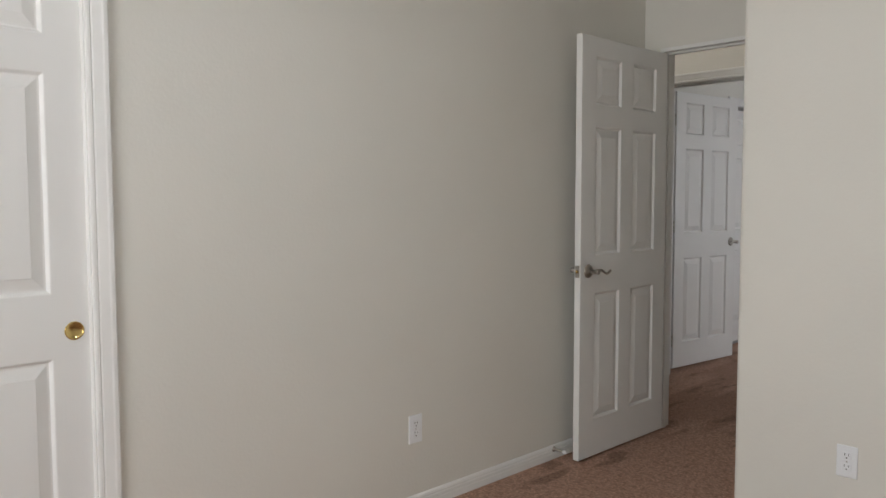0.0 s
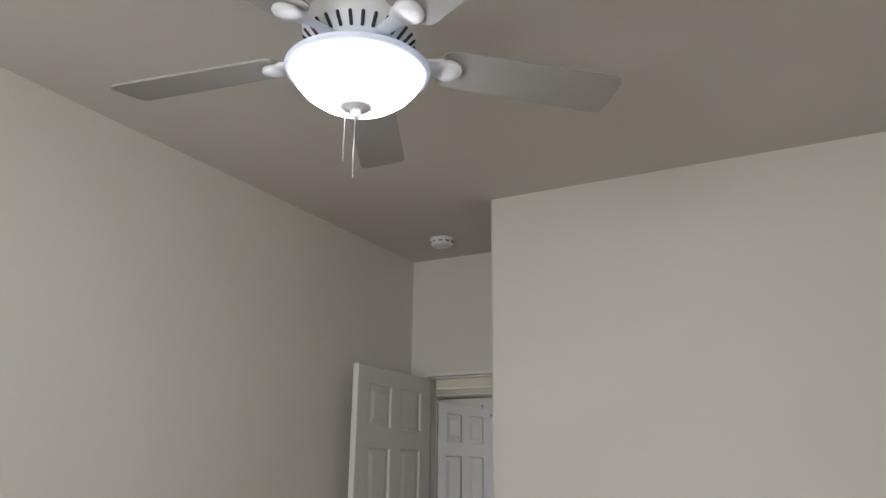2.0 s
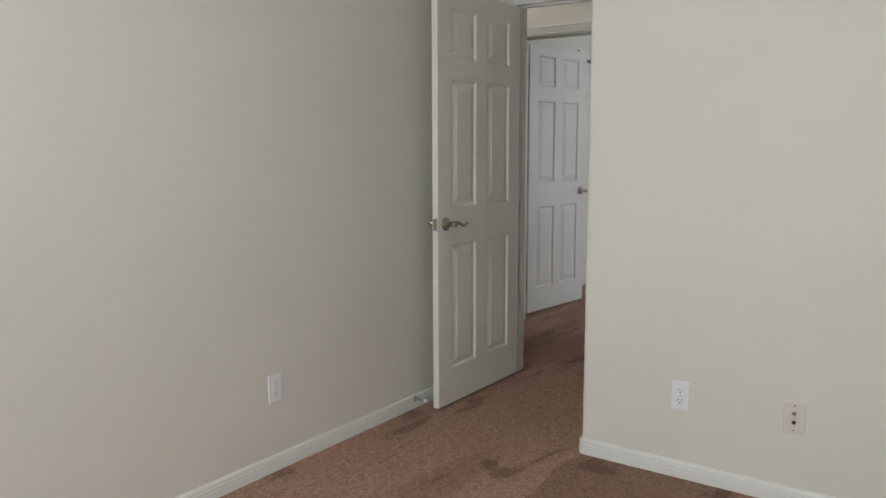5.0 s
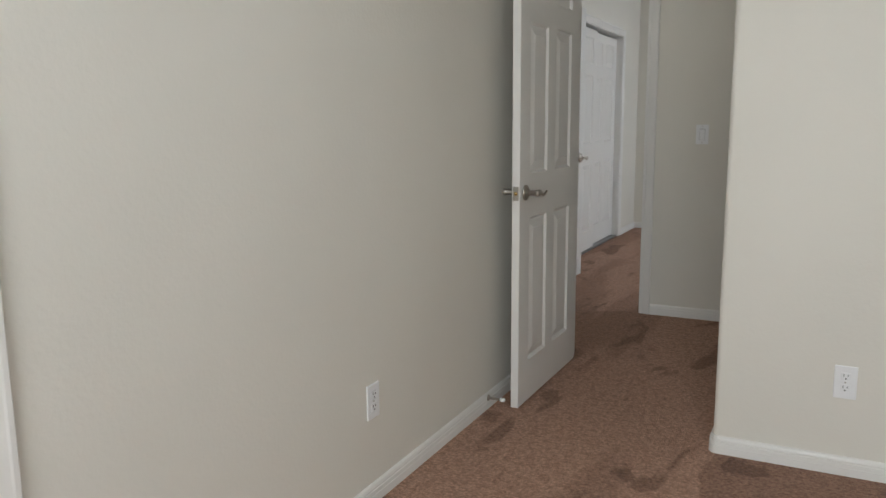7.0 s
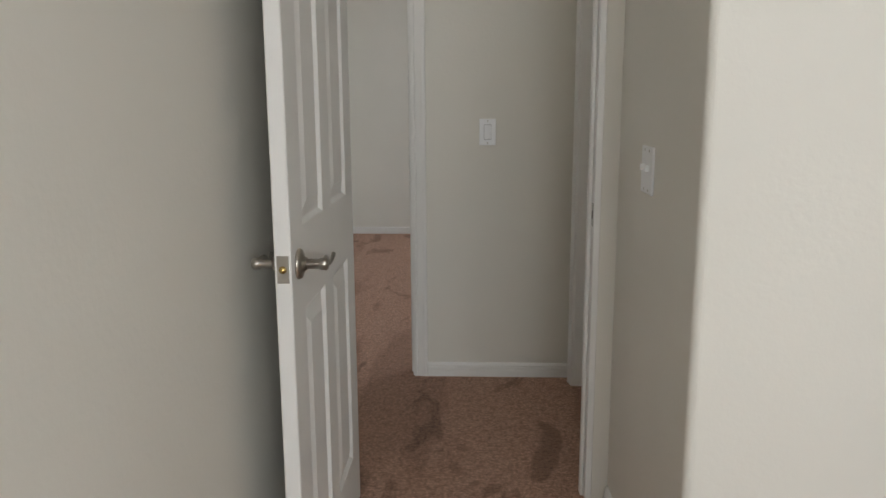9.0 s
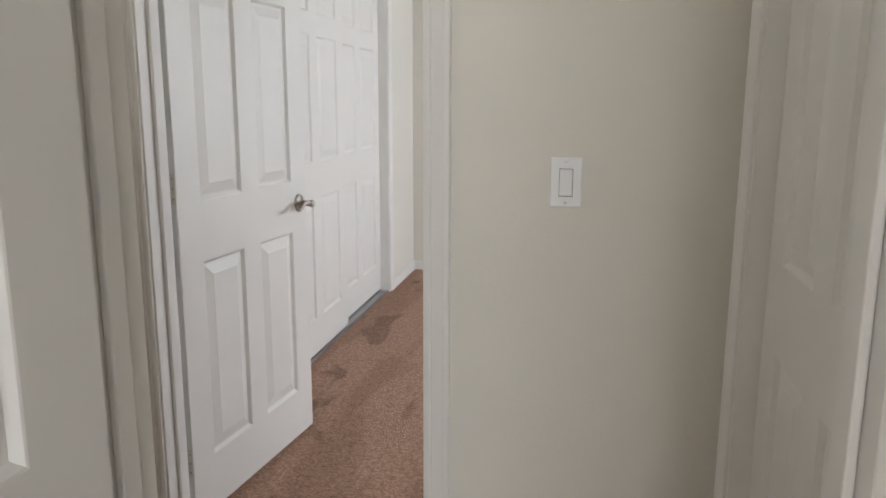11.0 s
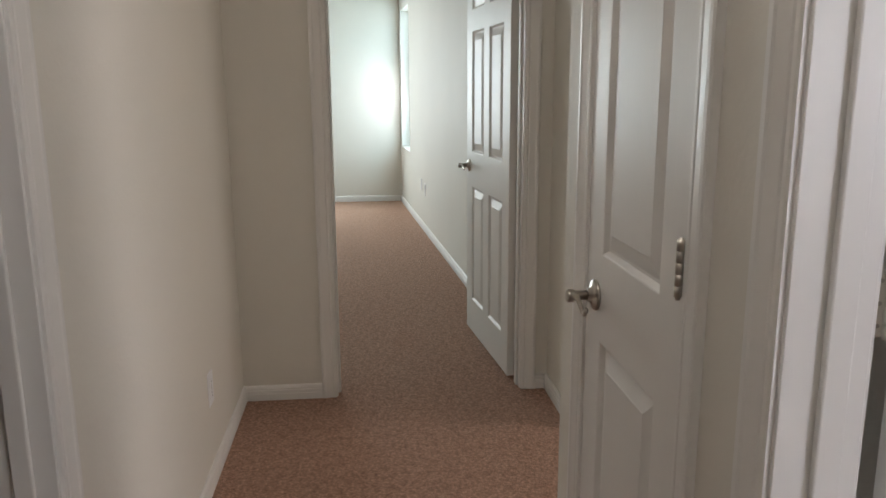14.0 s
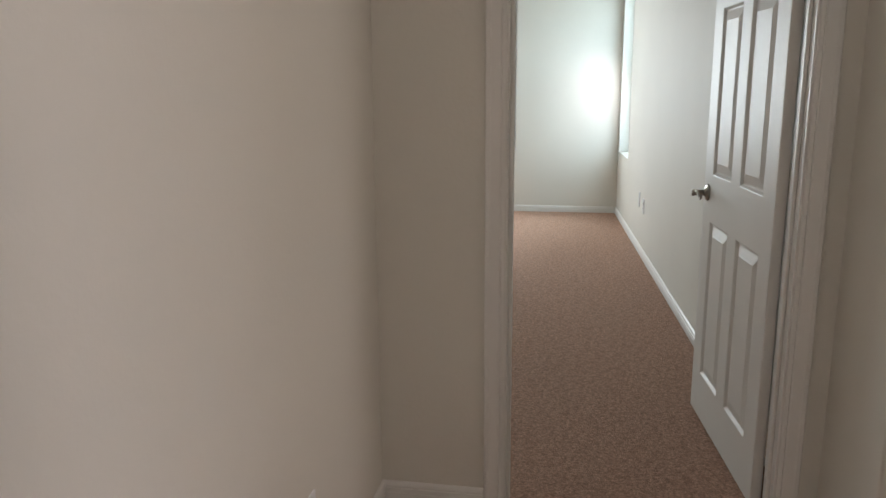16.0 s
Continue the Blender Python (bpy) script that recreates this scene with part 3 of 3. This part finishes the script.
# shrub outside the blind
shrub = thing("shrub", "green leafy shrub in the gravel outside the window", "shrub", pose(-11.2, -0.5, -0.25))
bm = bmesh.new()
for k in range(5):
    a = k * 1.257
    tube(bm, [(0, 0, 0), (0.15 * math.cos(a), 0.15 * math.sin(a), 0.5), (0.5 * math.cos(a), 0.55 * math.sin(a), 1.3)], [0.035, 0.025, 0.008], 8)
part("trunk", bm, GROUND, shrub)
rng = random.Random(4)
verts, faces = [], []
for k in range(2600):
    a, u, r = rng.uniform(0, 6.283), rng.uniform(-1, 1), rng.uniform(0.45, 1.0) ** 0.5
    wob = 1 + 0.22 * math.sin(3 * a + 2 * u) + 0.12 * math.sin(7 * a)
    c = Vector((0.85 * r * wob * math.cos(a) * math.sqrt(1 - u * u), 1.35 * r * wob * math.sin(a) * math.sqrt(1 - u * u), 1.45 + 1.05 * r * u))
    q = Euler((rng.uniform(0, 3), rng.uniform(0, 3), rng.uniform(0, 3))).to_matrix()
    n0 = len(verts)
    verts += [c + q @ Vector(p) for p in ((0, -0.045, 0), (0.02, 0, 0.006), (0, 0.05, 0), (-0.02, 0, 0.006))]
    faces.append((n0, n0 + 1, n0 + 2, n0 + 3))
me = bpy.data.meshes.new("crown")
me.from_pydata(verts, [], faces)
me.materials.append(LEAF)
part("crown", me, LEAF, shrub)

# horizontal blind in the far window
blind = thing("window_blind", "white horizontal slat blind hanging in the window", "blind")
slat = bmesh.new()
box(slat, -0.012, 0.012, -1.585, 0.022, -0.0006, 0.0006)
bmesh.ops.rotate(slat, verts=slat.verts[:], cent=(0, 0, 0), matrix=Matrix.Rotation(radians(5), 3, "Y"))
slat_mesh = mesh("slat", slat, BLIND)
for i in range(66):
    part("slat", slat_mesh, BLIND, blind, m=Matrix.Translation((-8.955, 0, 0.70 + i * 0.0215)))
part("head_rail", soft_box(-8.97, -8.94, -1.59, 0.028, 2.15, 2.185), BLIND, blind)
part("bottom_rail", soft_box(-8.966, -8.944, -1.585, 0.022, 0.672, 0.687), BLIND, blind)
for y in (-1.35, -0.8, -0.13):
    bm = bmesh.new()
    tube(bm, [(-8.942, y, 0.68), (-8.942, y, 2.16)], [0.0009, 0.0009], 6)
    part("ladder_cord", bm, BLIND, blind)


# ---- fittings ----
def outlet(m, label, group="wall outlets"):
    """A duplex outlet: local x across, z up, face towards -y, centred on the plate."""
    o = thing("outlet", label, "outlet", m, group)
    part("plate", soft_box(-0.0355, 0.0355, -0.0055, 0.001, -0.058, 0.058, 0.003, 3), PLASTIC, o)
    for s in (-1, 1):
        so = part("socket", soft_box(-0.0165, 0.0165, -0.0075, -0.004, s * 0.0205 - 0.0145, s * 0.0205 + 0.0145, 0.003, 2), PLASTIC, o)
        for x0, hh in ((-0.0075, 0.009), (0.0055, 0.007)):
            bm = bmesh.new()
            box(bm, x0, x0 + 0.002, -0.0079, -0.007, s * 0.0205 + 0.001, s * 0.0205 + 0.001 + hh)
            part("slot", bm, SLOT, so)
        bm = bmesh.new()
        lathe(bm, [(0.0026, 0), (0.0026, 0.0009)], Matrix.Translation((0, -0.007, s * 0.0205 - 0.0065)) @ Matrix.Rotation(math.pi / 2, 4, "X"), 10)
        part("slot", bm, SLOT, so)
    bm = bmesh.new()
    lathe(bm, [(0.003, 0), (0.0022, 0.001)], Matrix.Translation((0, -0.0055, 0)) @ Matrix.Rotation(math.pi / 2, 4, "X"), 10)
    part("screw", bm, NICKEL, o)
    return o


def face_to(x, y, z, deg):
    """A pose on a wall whose face looks along deg on the plan."""
    return pose(x, y, z, 0, 0, deg + 90)


outlet(face_to(0, -1.703, 0.342, 0), "white duplex outlet on the bedroom wall")
outlet(face_to(1.358, P, 0.333, -90), "white duplex outlet low on the bright wall")
outlet(face_to(-2.26, 0.115, 0.33, 90), "white duplex outlet low in the hall")
sk = math.degrees(SKEW)
outlet(face_to(-6.84, 1.45 - (6.84 - 3.05) * math.tan(SKEW), 0.40, -90 + sk), "white duplex outlet in the far bedroom")

jack = thing("wall_jack", "almond wall plate with two dark cable jacks", "wall plate", face_to(1.772, P, 0.329, -90))
part("plate", soft_box(-0.0365, 0.0365, -0.0055, 0.001, -0.058, 0.058, 0.003, 3), ALMOND, jack)
for z in (0.018, -0.016):
    bm = bmesh.new()
    lathe(bm, [(0.0072, 0), (0.0072, 0.003), (0.0045, 0.0032), (0.0045, 0.009), (0.002, 0.0092)], Matrix.Translation((0, -0.005, z)) @ Matrix.Rotation(math.pi / 2, 4, "X"), 16)
    part("jack", bm, NICKEL if z > 0 else SLOT, jack, smooth=False)
for z in (0.046, -0.046):
    bm = bmesh.new()
    lathe(bm, [(0.003, 0), (0.0022, 0.001)], Matrix.Translation((0, -0.0055, z)) @ Matrix.Rotation(math.pi / 2, 4, "X"), 10)
    part("screw", bm, SLOT, jack)
jack2 = thing("wall_jack", "white cable wall plate in the far bedroom", "wall plate", face_to(-7.1, 1.45 - (7.1 - 3.05) * math.tan(SKEW), 0.42, -90 + sk))
part("plate", soft_box(-0.0365, 0.0365, -0.0055, 0.001, -0.058, 0.058, 0.003, 3), PLASTIC, jack2)


def light_switch(m, label, gangs=1, toggles=False):
    s = thing("light_switch", label, "light switch", m)
    w = 0.0365 + 0.023 * (gangs - 1)
    part("plate", soft_box(-w, w, -0.006, 0.001, -0.058, 0.058, 0.003, 3), PLASTIC, s)
    for g in range(gangs):
        x = (g - (gangs - 1) / 2) * 0.046
        if toggles:
            bm = soft_box(x - 0.005, x + 0.005, -0.017, -0.004, -0.002, 0.014, 0.002)
            part("toggle", bm, PLASTIC, s)
        else:
            bm = soft_box(x - 0.0165, x + 0.0165, -0.0075, -0.004, -0.0335, 0.0335, 0.0012, 1)
            part("rocker_frame", bm, PLASTIC, s)
            bm = soft_box(x - 0.0150, x + 0.0150, -0.0105, -0.0065, -0.0315, 0.0315, 0.0015, 2)
            bmesh.ops.rotate(bm, verts=bm.verts[:], cent=(x, -0.008, 0), matrix=Matrix.Rotation(radians(3), 3, "X"))
            part("rocker", bm, PLASTIC, s)
            bm = bmesh.new()
            box(bm, x - 0.0158, x + 0.0158, -0.0078, -0.0072, -0.0326, 0.0326)
            part("rocker_gap", bm, SLOT, s)
        for z in (0.048, -0.048):
            bm = bmesh.new()
            lathe(bm, [(0.0032, 0), (0.0024, 0.001)], Matrix.Translation((x, -0.006, z)) @ Matrix.Rotation(math.pi / 2, 4, "X"), 10)
            part("screw", bm, NICKEL, s)
    return s


light_switch(face_to(0.566, H, 1.135, -90), "white rocker light switch on the hall wall")
light_switch(face_to(PX, -0.39, 1.10, 180), "white two-gang switch plate beside the door", 2, True)

# strike plates
for label, m in (("satin nickel strike plate on the door jamb", pose(0.8675, 0.02, 0.93)), ("satin nickel strike plate on the hall doorway's jamb", pose(-1.0005, 0.025, 0.91, 0, 0, 180))):
    sp = thing("strike_plate", label, "strike plate", m)
    part("plate", soft_box(-0.0012, 0.001, -0.014, 0.014, -0.035, 0.035, 0.0008, 1), NICKEL, sp)
    bm = bmesh.new()
    box(bm, -0.0016, -0.001, -0.007, 0.007, -0.012, 0.012)
    part("latch_hole", bm, SLOT, sp)

# spring door stop
stop = thing("door_stop", "metal door stop with a white tip on the baseboard", "door stop", pose(0.014, -0.80, 0.05))
bm = bmesh.new()
lathe(bm, [(0.014, 0), (0.013, 0.004), (0.006, 0.008), (0.005, 0.058)], Matrix.Rotation(math.pi / 2, 4, "Y"), 16)
part("rod", bm, NICKEL, stop, smooth=True)
bm = bmesh.new()
lathe(bm, [(0.008, 0.056), (0.009, 0.062), (0.0085, 0.074), (0.006, 0.077)], Matrix.Rotation(math.pi / 2, 4, "Y"), 16)
part("tip", bm, PLASTIC, stop, "white rubber tip", smooth=True)

# smoke detector
smoke = thing("smoke_detector", "white round smoke detector on the alcove ceiling", "smoke detector", pose(0.41, -0.365, CEILING, 180))
bm = bmesh.new()
lathe(bm, [(0.072, -0.001), (0.072, 0.008), (0.066, 0.012)], None, 40)
part("base", bm, PLASTIC, smoke, smooth=False)
bm = bmesh.new()
lathe(bm, [(0.064, 0.010), (0.066, 0.016), (0.064, 0.034), (0.054, 0.044), (0.020, 0.047)], None, 40)
part("cover", bm, PLASTIC, smoke, smooth=False)
for k in range(10):
    a = 36 * k
    bm = soft_box(0.0635, 0.067, -0.012, 0.012, 0.020, 0.027, 0.001, 1)
    bm.transform(Matrix.Rotation(radians(a), 4, "Z"))
    part("vent", bm, SLOT, smoke)

# ---- ceiling fan ----
FX, FY, FZ = 1.499, -2.769, 2.43
fan = thing("ceiling_fan", "white five-blade ceiling fan with a lit frosted bowl", "ceiling fan", pose(FX, FY, CEILING))
D = FZ - CEILING
bm = bmesh.new()
lathe(bm, [(0.072, 0.001), (0.070, -0.02), (0.050, -0.055), (0.020, -0.065)], None, 40)
part("canopy", bm, FANWHITE, fan, smooth=True)
bm = bmesh.new()
lathe(bm, [(0.0135, -0.06), (0.0135, D + 0.16)], None, 16)
part("downrod", bm, FANWHITE, fan, smooth=True)
bm = bmesh.new()
lathe(bm, [(0.03, D + 0.175), (0.085, D + 0.16), (0.125, D + 0.125), (0.140, D + 0.085), (0.135, D + 0.055), (0.110, D + 0.030), (0.085, D + 0.018), (0.06, D + 0.016)], None, 56)
housing = part("motor_housing", bm, FANWHITE, fan, "white motor housing with dark vent slots", smooth=True)
for k in range(28):
    a = 360 / 28 * k
    bm = soft_box(-0.019, 0.019, -0.0042, 0.0042, -0.004, 0.004, 0.0035, 2)
    bm.transform(Matrix.Rotation(radians(a), 4, "Z") @ Matrix.Translation((0.1225, 0, D + 0.0415)) @ Matrix.Rotation(radians(-45), 4, "Y"))
    part("vent_slot", bm, SLOT, housing)
bm = bmesh.new()
lathe(bm, [(0.06, D + 0.02), (0.062, D - 0.005), (0.10, D - 0.012), (0.105, D - 0.028), (0.06, D - 0.034)], None, 48)
part("light_fitter", bm, FANWHITE, fan, smooth=True)
bm = bmesh.new()
lathe(bm, [(0.150, D - 0.040), (0.157, D - 0.045), (0.148, D - 0.060), (0.130, D - 0.082), (0.10, D - 0.104), (0.062, D - 0.118), (0.02, D - 0.123)], None, 64)
part("bowl", bm, BOWL, fan, "glowing frosted glass bowl", smooth=True)
bm = bmesh.new()
lathe(bm, [(0.10, D - 0.026), (0.160, D - 0.022), (0.174, D - 0.028), (0.172, D - 0.034), (0.157, D - 0.0445), (0.150, D - 0.041)], None, 64)
part("bowl_rim", bm, RIM, fan, "bluish white frosted glass rim", smooth=True)
bm = bmesh.new()
lathe(bm, [(0.040, D - 0.114), (0.042, D - 0.120), (0.034, D - 0.127), (0.016, D - 0.131), (0.012, D - 0.138), (0.013, D - 0.146), (0.008, D - 0.152), (0.004, D - 0.156)], None, 28)
finial = part("finial", bm, FANWHITE, fan, smooth=True)
for dx, dy, ln in ((-0.022, -0.012, 0.13), (0.004, -0.008, 0.175)):
    bm = bmesh.new()
    zt = D - 0.132
    tube(bm, [(dx, dy, zt), (dx, dy, zt - ln)], [0.0012, 0.0012], 6)
    for i in range(int(ln / 0.006)):
        lathe(bm, [(0.0008, zt - i * 0.006), (0.0022, zt - i * 0.006 - 0.002), (0.0008, zt - i * 0.006 - 0.004)], Matrix.Translation((dx, dy, 0)), 6)
    part("pull_chain", bm, CHAIN, finial, "beaded metal pull chain")


def blade_mesh():
    """A fan blade with rounded corners, along x from 0.20 to 0.66, pitched."""
    bm = bmesh.new()
    out = []
    for cx, cy, a0 in ((0.662, 0.047, 0), (0.235, 0.035, 90), (0.235, -0.035, 180), (0.662, -0.047, 270)):
        for i in range(5):
            a = radians(a0 + 90 * i / 4)
            r = 0.025 if cx > 0.5 else 0.03
            out.append((cx + r * math.cos(a), cy + r * math.sin(a)))
    lo = [bm.verts.new((x, y, -0.003)) for x, y in out]
    hi = [bm.verts.new((x, y, 0.003)) for x, y in out]
    bm.faces.new(lo[::-1])
    bm.faces.new(hi)
    for i in range(len(out)):
        j = (i + 1) % len(out)
        bm.faces.new((lo[i], lo[j], hi[j], hi[i]))
    return mesh("blade", bm, BLADE)


def iron_mesh():
    bm = bmesh.new()
    tube(bm, [(0.085, 0, 0.022), (0.13, 0, 0.018), (0.17, 0, 0.002), (0.205, 0, -0.007), (0.235, 0, -0.008)], [0.020, 0.018, 0.020, 0.034, 0.030], 16, 1.0)
    for v in bm.verts:
        v.co.z = -0.002 + (v.co.z - 0.0) * 0.35
    lathe(bm, [(0.035, -0.004), (0.036, -0.012), (0.033, -0.016), (0.012, -0.018)], Matrix.Translation((0.226, 0, 0)), 24)
    return mesh("blade_iron", bm, FANWHITE, True)


BL, IR = blade_mesh(), iron_mesh()
for k in range(5):
    m = Matrix.Translation((0, 0, D + 0.022)) @ Matrix.Rotation(radians(46 + 72 * k), 4, "Z") @ Matrix.Rotation(radians(-12), 4, "X")
    b = part("blade", BL, BLADE, fan, "greyish white laminate blade, its colour darkened for shade", m=m)
    part("blade_iron", IR, FANWHITE, b)

# ---- hall fill light: an unseen dome added to brighten the hall ----
fill_lamp = thing("hall_fill_light", "unseen opal dome added on the hall ceiling as fill light", "ceiling light", pose(-0.35, 0.63, CEILING, 180))
bm = bmesh.new()
lathe(bm, [(0.155, -0.001), (0.155, 0.012), (0.145, 0.022), (0.10, 0.024)], None, 40)
part("base", bm, FANWHITE, fill_lamp, smooth=True)
bm = bmesh.new()
lathe(bm, [(0.142, 0.018), (0.140, 0.032), (0.120, 0.062), (0.080, 0.084), (0.03, 0.094), (0.004, 0.095)], None, 40)
part("dome", bm, DOME, fill_lamp, "glowing opal dome of the added fill light", smooth=True)
